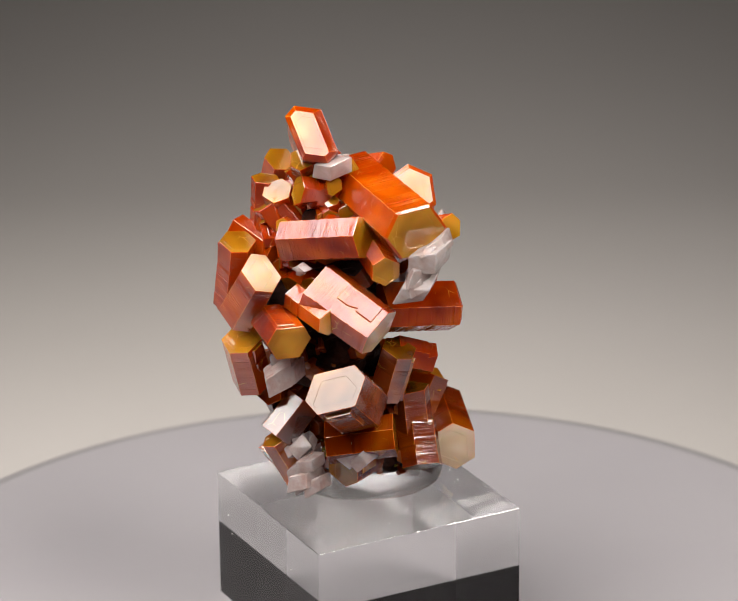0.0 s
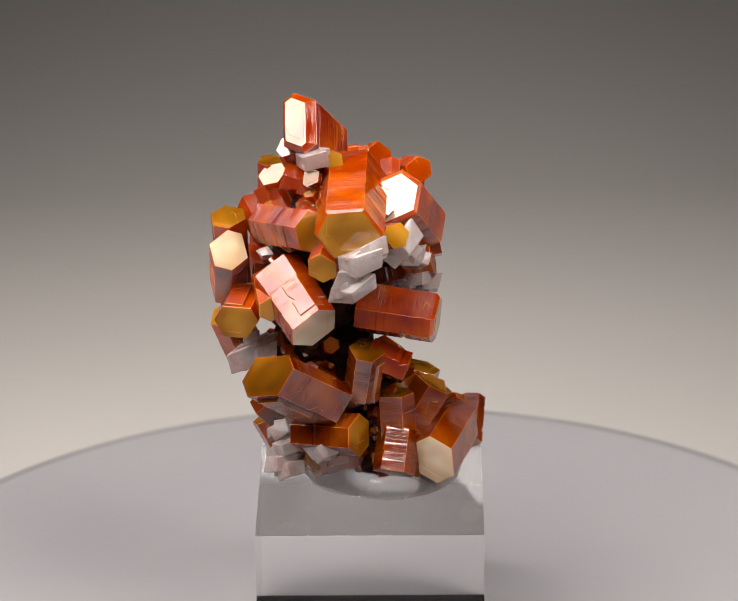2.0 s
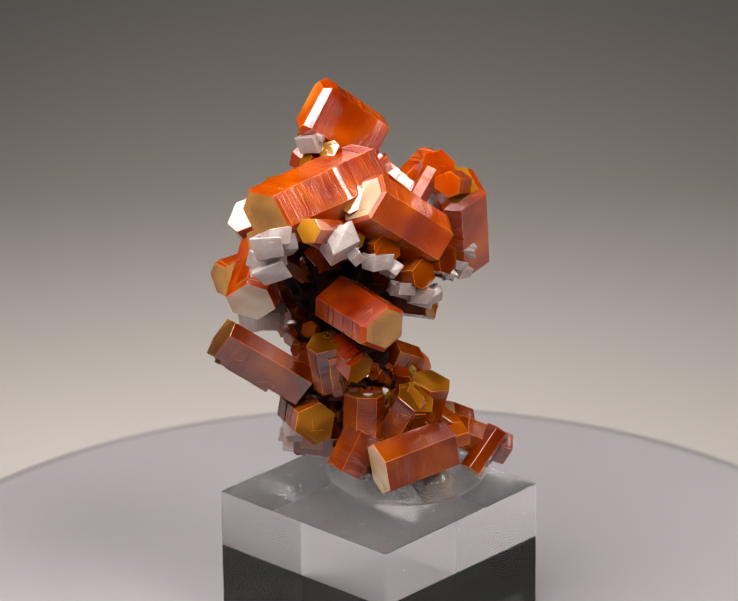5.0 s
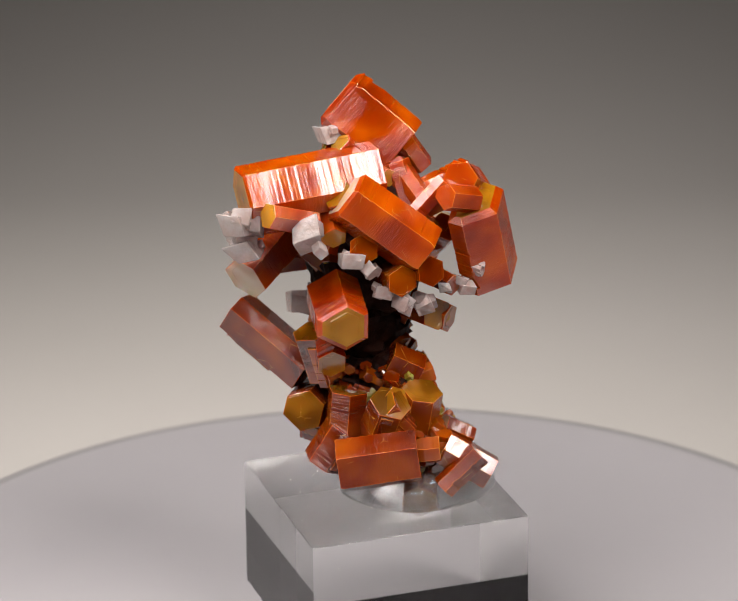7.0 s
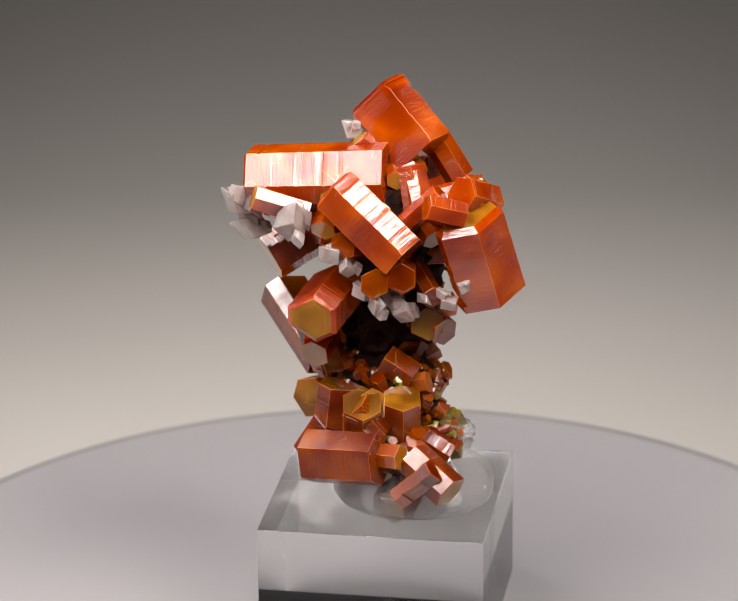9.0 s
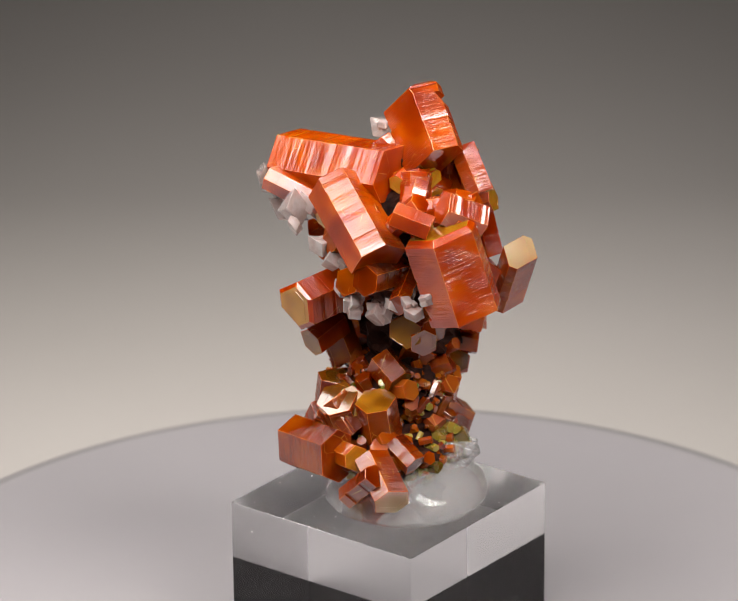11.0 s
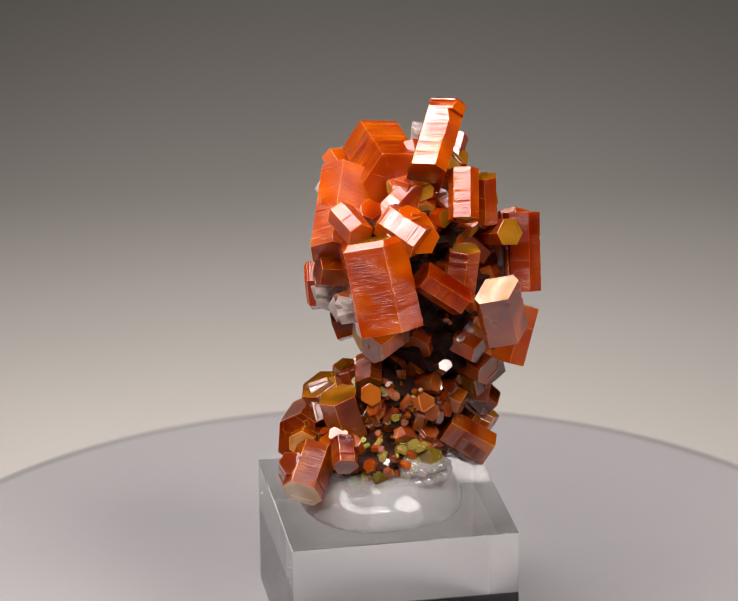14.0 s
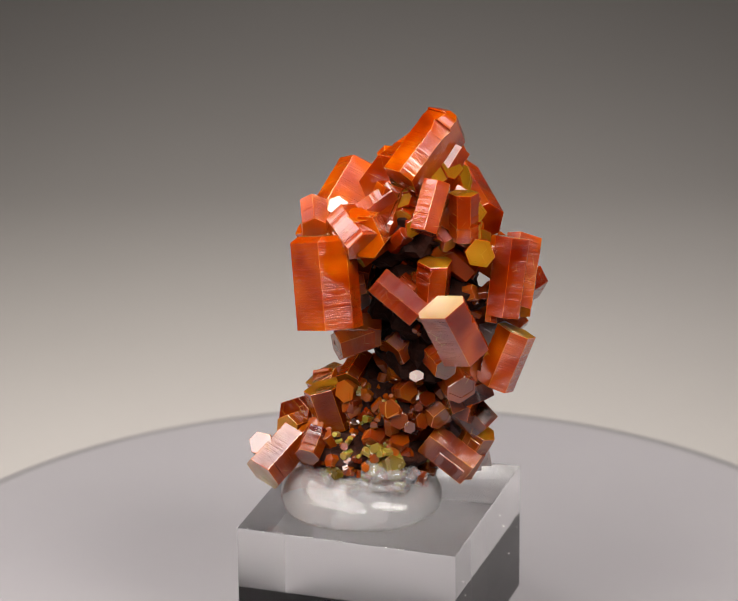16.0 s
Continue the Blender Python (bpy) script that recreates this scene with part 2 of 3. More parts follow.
MAT_GREEN = crystal_mat("olive_crystal", (0.07, 0.045, 0.004), (0.22, 0.15, 0.015), (0.45, 0.36, 0.06), 0.2, 0.4)


def calcite_mat(name, dull, bright, clear):
    m, nt, p = material(name)
    tc = nt.nodes.new("ShaderNodeTexCoord")
    n1 = node(nt, "ShaderNodeTexNoise", Scale=420.0, Detail=5.0, Roughness=0.6)
    nt.links.new(tc.outputs["Object"], n1.inputs["Vector"])
    nt.links.new(ramp(nt, n1.outputs["Fac"], [(0.32, dull), (0.62, bright)]), p.inputs["Base Color"])
    p.inputs["Transmission Weight"].default_value = clear
    p.inputs["Roughness"].default_value = 0.08
    p.inputs["IOR"].default_value = 1.6
    p.inputs["Subsurface Weight"].default_value = 0.4
    p.inputs["Subsurface Radius"].default_value = (1.0, 0.85, 0.8)
    p.inputs["Subsurface Scale"].default_value = 0.002
    bp = node(nt, "ShaderNodeBump", Strength=0.5, Distance=0.0003)
    n2 = node(nt, "ShaderNodeTexNoise", Scale=1100.0, Detail=4.0)
    nt.links.new(tc.outputs["Object"], n2.inputs["Vector"])
    nt.links.new(n2.outputs["Fac"], bp.inputs["Height"])
    nt.links.new(bp.outputs["Normal"], p.inputs["Normal"])
    return m


MAT_CALCITE = calcite_mat("milky_calcite", (0.72, 0.55, 0.51), (0.93, 0.84, 0.82), 0.62)
MAT_LILAC = calcite_mat("glassy_pink_calcite", (0.76, 0.52, 0.47), (0.93, 0.82, 0.80), 0.66)
MM = 0.001
SPECIMEN = new("mineral_specimen")
tagged(SPECIMEN, "orange-red cluster of hexagonal crystals on an acrylic block", "mineral specimen")
rnd = random.Random(7)


def hexagon(dist, blunt=0.0):
    """Corners of a six-sided outline whose sides lie at the given distances, each corner cut off by blunt."""
    out = []
    for i in range(6):
        j = (i + 1) % 6
        a, b = math.radians(60 * i), math.radians(60 * j)
        det = math.sin(math.radians(60))
        c = Vector(((dist[i] * math.sin(b) - dist[j] * math.sin(a)) / det, (math.cos(a) * dist[j] - math.cos(b) * dist[i]) / det))
        out.append(c - Vector((-math.sin(a), math.cos(a))) * blunt)
        out.append(c + Vector((-math.sin(b), math.cos(b))) * blunt)
    return out


def prism_mesh(length, dist, bands=6, worn=0.006, pit=True, edge=0.00003, bevel=0.0):
    """A hexagonal prism along z: growth steps across some sides, blunted pale edges and a terraced end."""
    bm = bmesh.new()
    h, mean = length / 2, sum(dist) / 6
    rim = min(0.05 * mean, edge * 1.2)
    cuts = sorted(rnd.uniform(-h * 0.95, h * 0.93) for _ in range(bands))
    zs = [-h + rim] + cuts + [h - rim]
    rough_side = [rnd.random() < 0.6 for _ in range(6)]
    lean = [rnd.gauss(0, 0.012) for _ in range(6)]
    rings = []
    for k in range(bands + 1):
        step = [abs(rnd.gauss(0, worn)) * (1.0 if r else 0.15) for r in rough_side]
        tall = zs[k + 1] - zs[k]
        tilt = [rnd.gauss(0, rnd.choice((0.01, 0.02, 0.05, 0.2))) * tall if r else 0.0 for r in rough_side]
        low = [d * (1 - s) - max(t, 0) + l * (zs[k] - h) * 0.5 for d, s, t, l in zip(dist, step, tilt, lean)]
        top = [d * (1 - s) + min(t, 0) + l * (zs[k + 1] - h) * 0.5 for d, s, t, l in zip(dist, step, tilt, lean)]
        if k == 0:
            rings.append((-h, [d - rim for d in low]))
        rings += [(zs[k], low), (zs[k + 1], top)]
    last = rings[-1][1]
    if bevel:
        shrink = [bevel * rnd.uniform(0.5, 1.3) for _ in range(6)]
        last = [d - s for d, s in zip(last, shrink)]
        rings[-1] = (h - bevel * 0.8, rings[-1][1])
        for k in range(len(rings) - 1):
            rings[k] = (min(rings[k][0], h - bevel * 0.8 - (len(rings) - k) * 1e-6), rings[k][1])
    rings.append((h, [d - rim for d in last]))
    if pit:
        depth = rnd.choice((-1, 1)) * rim * rnd.uniform(0.4, 1.2)
        skew = [rnd.uniform(0.55, 0.93) for _ in range(6)]
        rings.append((h, [d * s for d, s in zip(last, skew)]))
        rings.append((h + depth, [d * s * 0.985 for d, s in zip(last, skew)]))
    loops = [[bm.verts.new((c.x, c.y, z)) for c in hexagon(ds, edge)] for z, ds in rings]
    n = 12
    for k, (a, b) in enumerate(zip(loops, loops[1:])):
        for i in range(n):
            j = (i + 1) % n
            f = bm.faces.new((a[i], a[j], b[j], b[i]))
            on_rim = k == 0 or (k == 2 * bands + 2 and not bevel)
            beyond = k > 2 * bands + 2
            f.material_index = 1 if beyond else 2 if on_rim or i % 2 == 0 else 0
    f = bm.faces.new(list(reversed(loops[0])))
    f.material_index = 0
    f = bm.faces.new(loops[-1])
    f.material_index = 1
    return bm


def crystal(x, y, z, rx, ry, rz, length, *dist, side=None, cap=None, label="", bevel=0.0):
    """One crystal, in millimetres and degrees, on the turning stand's own axes; large ones have parallel growths."""
    mean = sum(dist) / 6
    # Below 37 mm: the browner colours, with some shade from above mixed in.
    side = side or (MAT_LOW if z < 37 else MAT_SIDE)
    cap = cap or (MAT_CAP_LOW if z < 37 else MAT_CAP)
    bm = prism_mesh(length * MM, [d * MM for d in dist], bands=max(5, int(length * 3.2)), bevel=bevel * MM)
    ob = part("crystal", bm, side, SPECIMEN, label, m=pose(x * MM, y * MM, z * MM, rx, ry, rz))
    growths = 0 if mean < 1.9 or bevel else rnd.choice((0, 1, 1))
    for _ in range(growths):
        a, k = rnd.uniform(0, 6.283), rnd.uniform(0.36, 0.62)
        off = mean * (1.1 - k)
        own = prism_mesh(length * MM * rnd.uniform(0.45, 0.95), [d * MM * k for d in dist], bands=max(3, int(length)))
        size = max(v.co.z for v in own.verts)
        top = length * MM / 2 - rnd.uniform(0.15, 1.8) * MM
        g = part("side_growth", own, side, ob, m=pose(math.cos(a) * off * MM, math.sin(a) * off * MM, top - size))
        g.data.materials.append(cap)
        g.data.materials.append(MAT_EDGE)
    ob.data.materials.append(cap)
    ob.data.materials.append(MAT_EDGE)
    return ob


def rod(r, px, py, pz, qx, qy, qz, side=None, cap=None, spin=0, back=1.6):
    """A crystal from its end at p to its root near q."""
    p, q = Vector((px, py, pz)), Vector((qx, qy, qz))
    way = (p - q).normalized()
    q = q - way * back
    turn = way.to_track_quat("Z", "Y").to_euler()
    c = (p + q) / 2
    k = 0.87 * r
    turn = (turn.to_matrix() @ Euler((0, 0, radians(spin))).to_matrix()).to_euler()
    return crystal(c.x, c.y, c.z, *[math.degrees(a) for a in turn], (p - q).length, *[k * rnd.uniform(0.88, 1.1) for _ in range(6)], side=side, cap=cap)


def block(r, x, y, z, squash=0.8, pink=False):
    """A milky rhomb-like lump grown together from several cleavage pieces."""
    mat = MAT_LILAC if pink else MAT_CALCITE
    t = Euler([rnd.uniform(-0.6, 0.6) for _ in range(3)]).to_matrix()
    lump = None
    for k in range(4):
        o = Vector([rnd.uniform(-0.62, 0.62) for _ in range(3)]) * r * MM * (1 if k else 0.2)
        s = r * MM * (rnd.uniform(0.26, 0.56) if k else 0.7)
        own = t @ Euler([rnd.uniform(-0.34, 0.34) for _ in range(3)]).to_matrix()
        bm = bmesh.new()
        for a in (-1, 1):
            for b in (-1, 1):
                for c in (-1, 1):
                    v = Vector((a + 0.35 * b, b, c * squash + 0.3 * a)) * s
                    bm.verts.new(own @ (v * rnd.uniform(0.74, 1.12)) + o)
        bmesh.ops.convex_hull(bm, input=list(bm.verts))
        bmesh.ops.bevel(bm, geom=list(bm.edges), offset=r * MM * 0.035, segments=1, affect="EDGES", clamp_overlap=True)
        if lump is None:
            lump = part("calcite", bm, mat, SPECIMEN, "glassy pinkish calcite" if pink else "milky white calcite", m=pose(x * MM, y * MM, z * MM))
        else:
            part("cleavage_piece", bm, mat, lump)
    return lump


LUMPS = [(-1, 2, 24, 8.5, 8, 4), (-3, 0, 31, 6.5, 6, 5), (-6.2, -2.8, 38, 6.4, 6, 5.5), (-6.8, -2.4, 46, 7.2, 7, 6.5), (-4.5, -2.5, 54.5, 8, 7.2, 5.2), (-6, -3, 60, 3.5, 3, 3)]


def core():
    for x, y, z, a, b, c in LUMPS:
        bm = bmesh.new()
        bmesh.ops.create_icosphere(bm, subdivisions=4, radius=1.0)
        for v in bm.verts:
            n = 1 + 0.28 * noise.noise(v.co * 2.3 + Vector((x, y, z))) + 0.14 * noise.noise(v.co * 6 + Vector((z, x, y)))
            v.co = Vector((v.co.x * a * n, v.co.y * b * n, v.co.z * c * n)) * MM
        part("matrix", bm, MAT_CORE, SPECIMEN, "rocky matrix blackened for the shade between crystals", m=pose(x * MM, y * MM, z * MM))


def druse(count):
    """Small crystals that crowd the matrix between the large ones, larger and redder on the lower slope."""
    shapes = []
    for k in range(20):
        bm = prism_mesh(2.6 * MM, [0.8 * MM * rnd.uniform(0.8, 1.15) for _ in range(6)], bands=2, worn=0.02)
        me = bpy.data.meshes.new("crystal")
        bm.to_mesh(me)
        bm.free()
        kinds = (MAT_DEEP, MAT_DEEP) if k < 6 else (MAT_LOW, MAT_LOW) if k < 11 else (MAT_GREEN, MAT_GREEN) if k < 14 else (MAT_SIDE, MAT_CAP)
        me.materials.append(kinds[0])
        me.materials.append(kinds[1])
        me.materials.append(kinds[0])
        shapes.append(me)
    for n in range(count):
        x, y, z, a, b, c = LUMPS[rnd.choice((0, 0, 0, 0, 0, 1, 1, 1, 1, 2, 3, 4, 4, 4, 5, 5))]
        d = Vector((rnd.gauss(0, 1), rnd.gauss(0, 1), rnd.gauss(0, 0.8))).normalized()
        p = Vector((x + d.x * a, y + d.y * b, z + d.z * c))
        if p.z < 20.0 or (35 < p.z < 52 and d.x * 0.8 + d.y * 0.6 > 0.1):
            continue
        way = (d + Vector((0, 0, 0.3)) + Vector([rnd.gauss(0, 0.5) for _ in range(3)])).normalized()
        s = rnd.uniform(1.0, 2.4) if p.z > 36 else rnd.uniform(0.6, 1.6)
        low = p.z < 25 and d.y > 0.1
        # Neck pieces, 36 to 50 mm up, take the brown with shade in it.
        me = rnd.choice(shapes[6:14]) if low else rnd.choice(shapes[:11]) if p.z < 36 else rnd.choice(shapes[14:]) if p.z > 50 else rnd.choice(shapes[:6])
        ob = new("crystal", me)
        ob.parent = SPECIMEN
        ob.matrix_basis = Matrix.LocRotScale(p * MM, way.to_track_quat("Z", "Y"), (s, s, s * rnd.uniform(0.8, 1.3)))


def fine_druse(count):
    """Glittering crystals too small to count, in the seams of the lower slope and the neck."""
    bm = bmesh.new()
    for n in range(count):
        x, y, z, a, b, c = LUMPS[rnd.choice((0, 0, 0, 1, 1, 1, 2, 3))]
        d = Vector((rnd.gauss(0, 1), rnd.gauss(0.4, 1), rnd.gauss(0.1, 0.8))).normalized()
        p = Vector((x + d.x * a, y + d.y * b, z + d.z * c)) * rnd.uniform(0.99, 1.03)
        if p.z < 20.5 or (35 < p.z < 52 and d.x * 0.8 + d.y * 0.6 > 0.1):
            continue
        way = (d + Vector([rnd.gauss(0, 0.6) for _ in range(3)])).normalized()
        s = rnd.uniform(0.25, 0.75) * MM
        t = Matrix.LocRotScale(p * MM, way.to_track_quat("Z", "Y"), (s, s, s * 1.5))
        made = bmesh.ops.create_cone(bm, cap_ends=True, segments=6, radius1=1, radius2=0.96, depth=2, matrix=t)
        kind = rnd.choice((0, 0, 0, 0, 1, 1, 2)) if p.z < 34 else rnd.choice((0, 0, 0, 0, 0, 2))
        for f in {f for v in made["verts"] for f in v.link_faces}:
            f.material_index = kind
    ob = part("fine_druse", bm, MAT_LOW, SPECIMEN, "fine glittering brown and olive crystals")
    ob.data.materials.append(MAT_GREEN)
    ob.data.materials.append(MAT_DEEP)
    tagged(ob, kind="stuff")


def olive_patch(count):
    """Fine olive crystals along the seam where the gel meets the cluster."""
    me = bpy.data.meshes.new("crystal")
    bm = prism_mesh(1.5 * MM, [0.5 * MM * rnd.uniform(0.8, 1.15) for _ in range(6)], bands=2, worn=0.02)
    bm.to_mesh(me)
    bm.free()
    for _ in range(3):
        me.materials.append(MAT_GREEN)
    for _ in range(count):
        k = rnd.random()
        p = Vector(SEAM_A).lerp(Vector(SEAM_B), k) + Vector([rnd.gauss(0, 0.9) for _ in range(3)])
        way = Vector((rnd.gauss(-0.3, 0.6), rnd.gauss(0.8, 0.5), rnd.gauss(0.3, 0.6))).normalized()
        s = rnd.uniform(0.6, 1.7)
        ob = new("crystal", me)
        ob.parent = SPECIMEN
        ob.matrix_basis = Matrix.LocRotScale(p * MM, way.to_track_quat("Z", "Y"), (s, s, s))


def mounting_gel():
    """A squeezed dome of clear setting gel between specimen and block."""
    t = new("mounting_gel")
    t.location = (0, 0, 0.0179)
    tagged(t, "clear rounded blob of mounting gel under the crystals", "mounting gel")
    bm = bmesh.new()
    bmesh.ops.create_icosphere(bm, subdivisions=5, radius=1.0)
    for v in bm.verts:
        n = 1 + 0.05 * noise.noise(v.co * 1.7)
        up = v.co.z
        r = 11.0 * n
        z = 6.2 * (up if up > 0 else 0.28 * up) * (1 + 0.12 * noise.noise(v.co * 2.5 + Vector((5, 1, 2))))
        v.co = Vector((-1.9 + v.co.x * r, 4.9 + v.co.y * r * 0.95, 1.58 + z)) * MM
        v.co.z = max(v.co.z, -0.00005)
    part("gel", bm, MAT_GEL, t, smooth=True)
    bm = bmesh.new()
    bmesh.ops.create_icosphere(bm, subdivisions=5, radius=1.0)
    for v in bm.verts:
        n = 1 + 0.35 * noise.noise(v.co * 2.1 + Vector((3, 7, 1))) + 0.12 * noise.noise(v.co * 5)
        v.co = Vector((-7.4 + v.co.x * 4.2 * n, 5.6 + v.co.y * 3.4 * n, 7.0 + v.co.z * 2.4 * n)) * MM
    part("smear", bm, MAT_GEL, t, "gel squeezed up between the crystals", smooth=True)
    return t


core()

crystal(-7.66, -1.71, 66.07, 9.3, -49.8, 75.0, 10.72, 3.45, 4.30, 2.50, 3.70, 4.10, 2.20, bevel=0.9, cap=MAT_EDGE)
crystal(1.15, -8.38, 60.3, -133.6, -83.5, -110.3, 18.45, 3.40, 4.00, 3.66, 3.48, 4.11, 3.61, bevel=0.4)
crystal(3.47, 1.81, 56.17, 34.6, 42.6, -35.4, 12.90, 3.28, 3.60, 3.82, 3.21, 3.74, 3.74, bevel=0.5, cap=MAT_CREAM)
crystal(-4.88, 13.50, 51.68, -1.3, 17.4, -33.4, 11.98, 4.74, 3.80, 3.33, 4.35, 4.13, 3.04, bevel=0.9)
crystal(-3.54, -14.84, 48.56, -126.0, -42.3, -95.2, 10.39, 2.69, 3.24, 3.10, 2.85, 2.93, 3.20, cap=MAT_CREAM)
crystal(-3.70, -14.64, 36.00, 44.1, -39.0, 16.6, 12.8, 3.89, 2.56, 3.36, 3.89, 2.74, 3.22)
crystal(5.51, -3.96, 44.55, -101.1, -59.7, -63.4, 10.34, 2.82, 3.54, 2.94, 3.19, 3.15, 3.12, bevel=0.5)
crystal(-18.26, 3.79, 45.86, -29.9, -4.7, -9.2, 9.01, 2.10, 3.07, 1.99, 2.17, 3.06, 1.99, cap=MAT_CREAM)
crystal(-18.2, -6.3, 50.44, -13.7, -12.1, 160.2, 10.36, 2.1, 2.16, 2.3, 2.0, 2.2, 2.1)
crystal(-16.8, -7.2, 38.50, -23.6, -6.4, 141.8, 7.87, 2.42, 2.26, 2.48, 2.32, 2.42, 2.29)
crystal(-16.47, -10.44, 49.13, -39.5, 6.4, -140.2, 9.79, 2.04, 2.66, 2.72, 2.50, 2.97, 2.20, cap=MAT_CREAM)
crystal(9.69, 1.74, 25.22, 107.5, -61.5, -6.8, 10.62, 2.96, 3.34, 2.37, 3.13, 3.22, 2.51, cap=MAT_CREAM)
crystal(5.42, 12.90, 24.21, -152.6, 58.1, -58.9, 7.14, 2.2, 2.85, 2.45, 2.0, 2.2, 2.2, cap=MAT_CREAM)
crystal(7.88, 12.38, 23.69, -135.5, -19.7, -139.5, 6.67, 1.50, 1.40, 1.53, 1.43, 1.50, 1.42, cap=MAT_CREAM)
crystal(1.00, 10.82, 26.35, -58.3, -18.5, -167.8, 4.29, 1.56, 1.45, 1.59, 1.49, 1.56, 1.47, cap=MAT_CREAM)
crystal(4.69, -3.40, 28.86, -4.5, 6.0, 106.8, 7.89, 2.42, 2.26, 2.48, 2.32, 2.42, 2.29)
crystal(-2.06, -9.21, 28.10, -82.5, -12.5, -94.4, 9.06, 2.60, 2.42, 2.65, 2.48, 2.60, 2.45)
crystal(5.57, -4.91, 25.31, -153.7, -19.3, -132.9, 5.88, 2.54, 2.37, 2.59, 2.43, 2.54, 2.40)
crystal(-7.26, 11.06, 58.4, -116.2, 15.9, 71.7, 5.8, 2.19, 2.05, 2.24, 2.09, 2.19, 2.07, cap=MAT_SIDE)
crystal(-12.81, 2.40, 60.85, -27.3, -20.5, 162.6, 6.70, 1.79, 1.67, 1.83, 1.71, 1.79, 1.69)
crystal(-14.27, -2.05, 58.84, -0.2, -4.4, 136.0, 6.23, 1.73, 1.62, 1.77, 1.65, 1.73, 1.63)
crystal(-15.41, -3.60, 53.85, -71.6, 18.7, 54.2, 7.12, 1.73, 1.62, 1.77, 1.65, 1.73, 1.63)
crystal(7.35, -9.83, 57.51, -68.4, -19.8, -144.4, 7.46, 1.56, 1.45, 1.59, 1.49, 1.56, 1.47)
crystal(-5.99, -10.82, 56.55, 60.1, -65.6, 89.6, 11.67, 2.56, 3.20, 3.16, 2.59, 3.13, 3.13)
crystal(-12.17, -14.13, 45.35, 149.1, -86.3, -40.3, 7.08, 2.05, 2.59, 2.52, 2.27, 2.37, 2.69)
crystal(-7.17, 7.93, 57.32, 18.3, -75.1, -69.2, 8.33, 2.62, 2.36, 1.91, 2.61, 2.46, 1.83, cap=MAT_SIDE)
rod(2.10, -12.4, -4.8, 61.2, -11.8, -2.5, 57.9)
rod(1.98, 7.3, 9.5, 26.4, 7.9, 5.6, 26.0)
rod(2.22, 7.3, 2.0, 32.1, 5.7, 3.8, 29.3)
rod(2.84, 6.9, 2.9, 32.5, 4.2, 0.6, 26.5)
rod(2.84, 3.3, 6.8, 32.7, 2.3, 6.0, 28.5)
rod(1.60, -5.7, 2.0, 61.3, -2.5, 5.7, 57.8)
rod(2.10, 1.3, -16.8, 54.4, -0.7, -10.5, 55.4)
rod(1.73, -9.3, -6.2, 65.9, -9.1, -3.5, 63.0)
rod(1.98, -5.9, -17.3, 47.7, -9.5, -12.3, 48.6)
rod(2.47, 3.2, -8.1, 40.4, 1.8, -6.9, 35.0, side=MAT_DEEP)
rod(2.59, -4.4, -9.7, 24.1, -1.6, -5.4, 24.1)
rod(2.22, -13.0, -6.5, 27.4, -10.6, -5.6, 22.5)
rod(2.47, 5.8, 6.5, 17.9, 0.9, 6.1, 19.2)
rod(2.22, -0.7, 5.7, 34.0, 0.0, 3.2, 35.4)
rod(2.10, 7.2, -4.6, 37.5, 3.8, -5.6, 38.7)
rod(2.22, -13.6, 5.5, 47.2, -9.9, 7.6, 50.5)
rod(2.47, -12.4, 1.2, 53.2, -11.8, 1.2, 48.1)
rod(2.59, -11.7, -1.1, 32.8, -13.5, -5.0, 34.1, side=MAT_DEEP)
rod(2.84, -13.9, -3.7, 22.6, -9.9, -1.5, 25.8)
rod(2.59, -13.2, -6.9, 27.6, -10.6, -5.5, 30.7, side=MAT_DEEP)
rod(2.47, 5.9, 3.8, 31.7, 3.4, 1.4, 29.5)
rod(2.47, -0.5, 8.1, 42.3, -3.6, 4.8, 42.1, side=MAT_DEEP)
crystal(-7.42, 10.07, 58.47, -16.3, 12.3, 86.5, 5.06, 1.38, 1.29, 1.42, 1.32, 1.38, 1.31, cap=MAT_SIDE)
crystal(-4.55, 2.83, 58.84, -21.9, -4.8, 137.1, 5.98, 1.85, 1.72, 1.89, 1.76, 1.85, 1.74, cap=MAT_SIDE)
block(3.0, 6.6, -16.4, 56.0)
block(2.9, 5.4, -15.8, 52.2)
block(2.9, -9.1, -7.7, 23.4, pink=True)
block(2.60, 7.7, -7.2, 55.6)
block(2.30, -5.4, -7.1, 65.0)
block(3.09, -13.0, -12.0, 38.4, pink=True)
block(2.20, -9.9, -7.2, 26.3, pink=True)
block(1.85, 6.5, -2.5, 51.9)
block(1.60, 6.0, 0.2, 50.6)
block(1.98, 0.6, 3.4, 45.2, pink=True)
block(2.3, -9.0, -7.4, 22.0, pink=True)
block(1.00, -9.5, -12.7, 53.3, pink=True)
block(1.10, -1.0, 13.4, 48.7)
block(2.47, -2.6, -9.7, 26.8, pink=True)
rod(1.60, -6.0, 0.8, 61.5, -5.7, 2.6, 56.7)
rod(1.48, -2.4, 8.9, 60.1, -0.8, 5.9, 56.8, cap=MAT_SIDE)
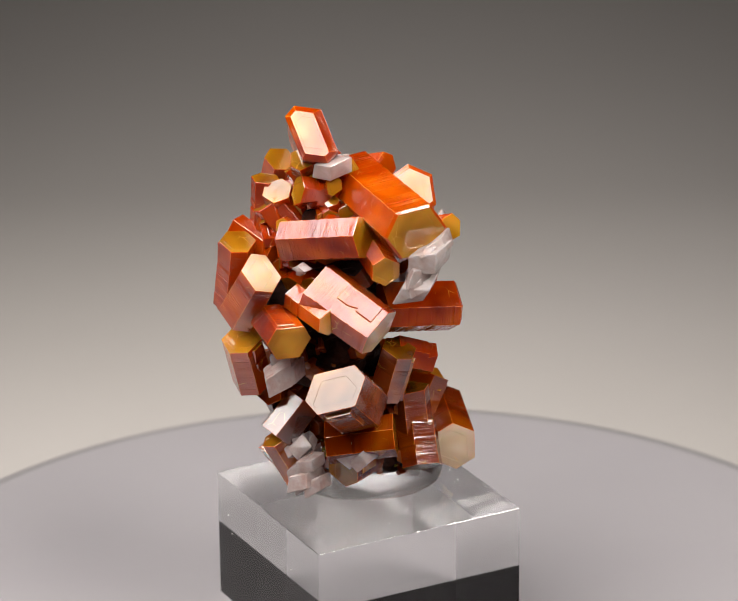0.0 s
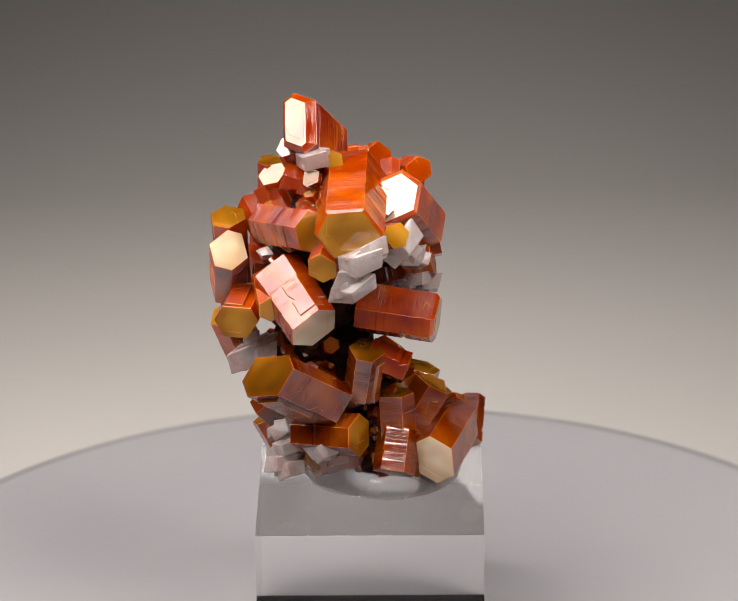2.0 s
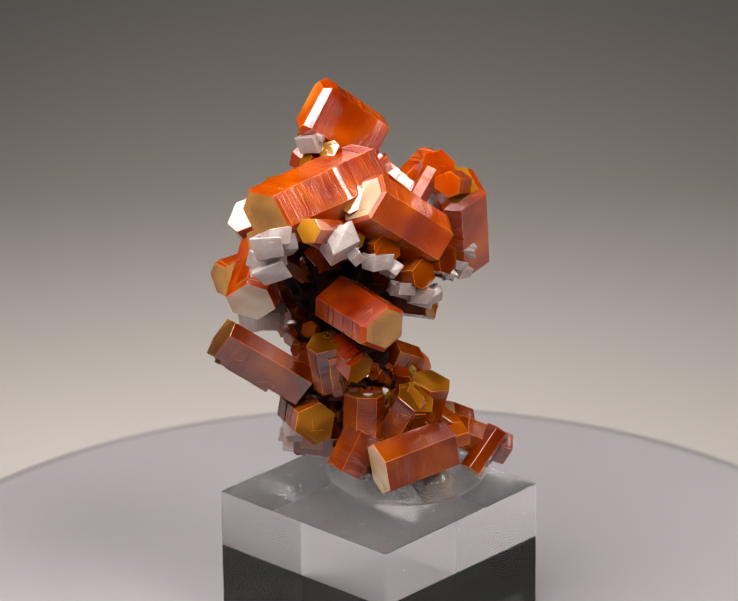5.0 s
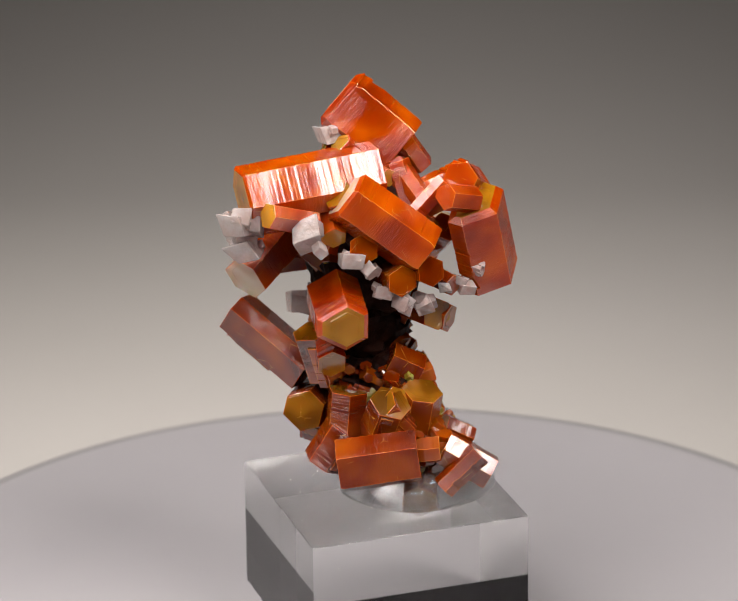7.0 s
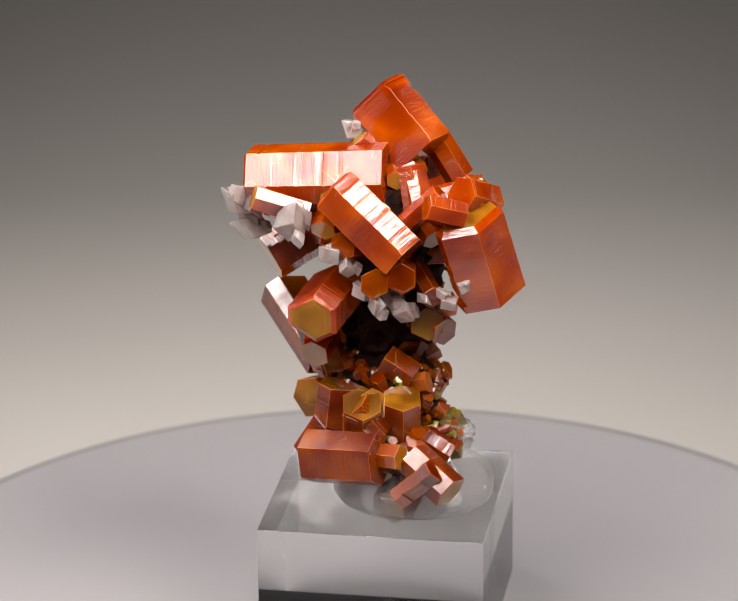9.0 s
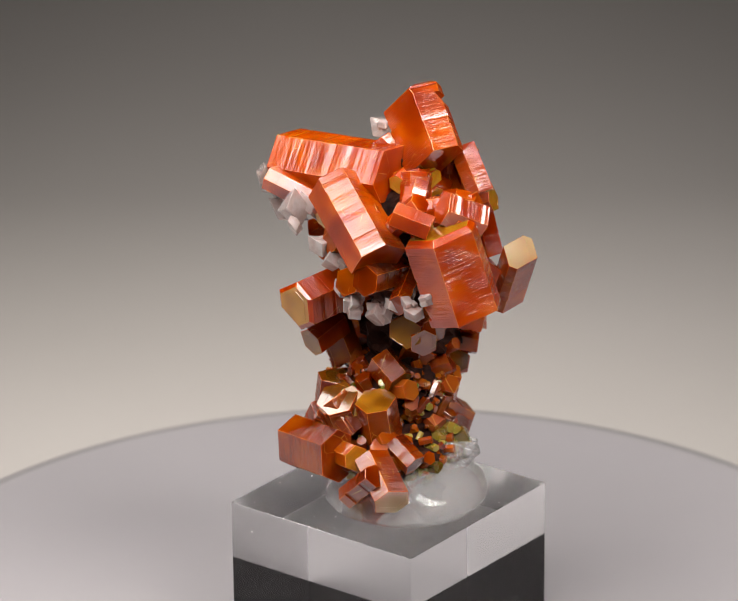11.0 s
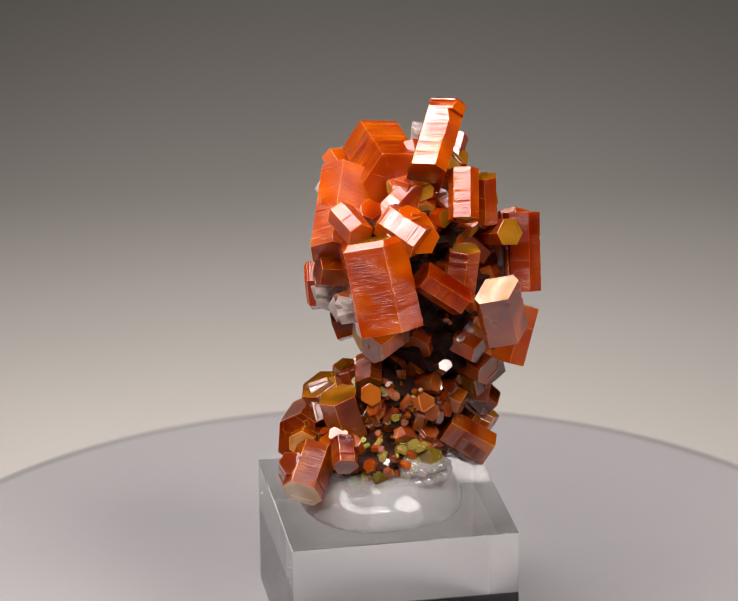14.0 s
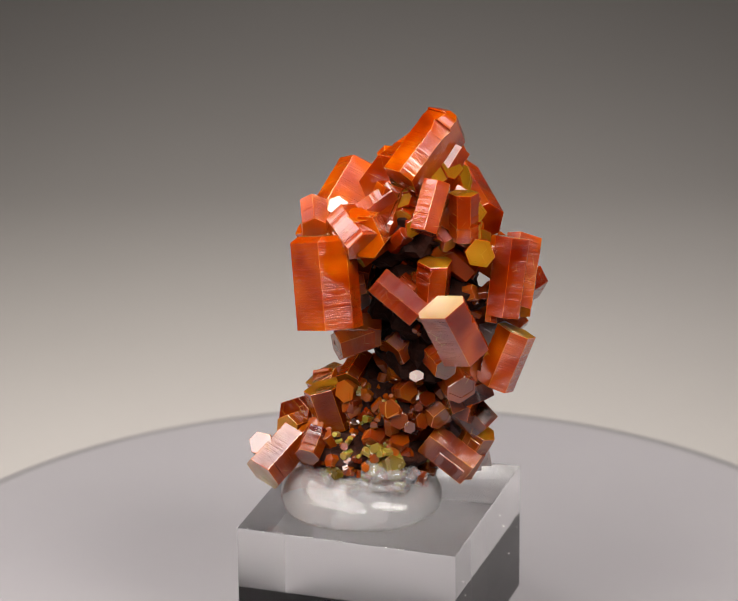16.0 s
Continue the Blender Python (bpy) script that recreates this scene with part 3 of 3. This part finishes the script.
rod(1.85, 1.6, 9.5, 59.5, -1.0, 11.7, 58.4, cap=MAT_SIDE)
block(1.5, 5.4, 1.8, 47.4, pink=True)
block(1.9, 5.0, 4.2, 45.6, pink=True)
block(1.6, 3.0, 6.9, 45.0, pink=True)
block(1.5, 0.2, 12.0, 46.6, pink=True)
block(1.1, 2.0, 9.6, 47.0)
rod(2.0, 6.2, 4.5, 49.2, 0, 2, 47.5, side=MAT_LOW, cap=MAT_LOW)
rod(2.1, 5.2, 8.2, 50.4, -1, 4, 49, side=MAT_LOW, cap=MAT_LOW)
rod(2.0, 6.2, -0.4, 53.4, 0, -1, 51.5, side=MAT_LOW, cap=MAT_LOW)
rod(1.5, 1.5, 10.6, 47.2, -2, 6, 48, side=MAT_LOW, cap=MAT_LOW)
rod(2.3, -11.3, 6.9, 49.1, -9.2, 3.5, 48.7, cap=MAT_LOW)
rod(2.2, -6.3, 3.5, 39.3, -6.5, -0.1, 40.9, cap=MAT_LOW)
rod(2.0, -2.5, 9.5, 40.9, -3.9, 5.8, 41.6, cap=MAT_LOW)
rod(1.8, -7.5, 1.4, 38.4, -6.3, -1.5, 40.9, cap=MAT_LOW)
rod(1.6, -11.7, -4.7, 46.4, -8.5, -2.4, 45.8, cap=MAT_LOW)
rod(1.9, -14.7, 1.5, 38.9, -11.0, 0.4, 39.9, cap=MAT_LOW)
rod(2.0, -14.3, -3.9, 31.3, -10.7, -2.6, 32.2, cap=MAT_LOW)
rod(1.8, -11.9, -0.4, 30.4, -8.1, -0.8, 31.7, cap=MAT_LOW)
druse(300)
SEAM_A, SEAM_B = (-9.2, 4.7, 24.1), (-5.2, 6.1, 26.2)
olive_patch(46)
fine_druse(520)
GEL = mounting_gel()


def motions():
    for ob, z in TURNING:
        walk(ob, [(t / 2, pose(0, 0, z, 0, 0, SPEED * t / 2)) for t in range(0, 33)])


TURNING = [(TURNTABLE, TURNTABLE.location.z), (BASE, BASE.location.z), (GEL, GEL.location.z), (SPECIMEN, 0.0016)]
motions()
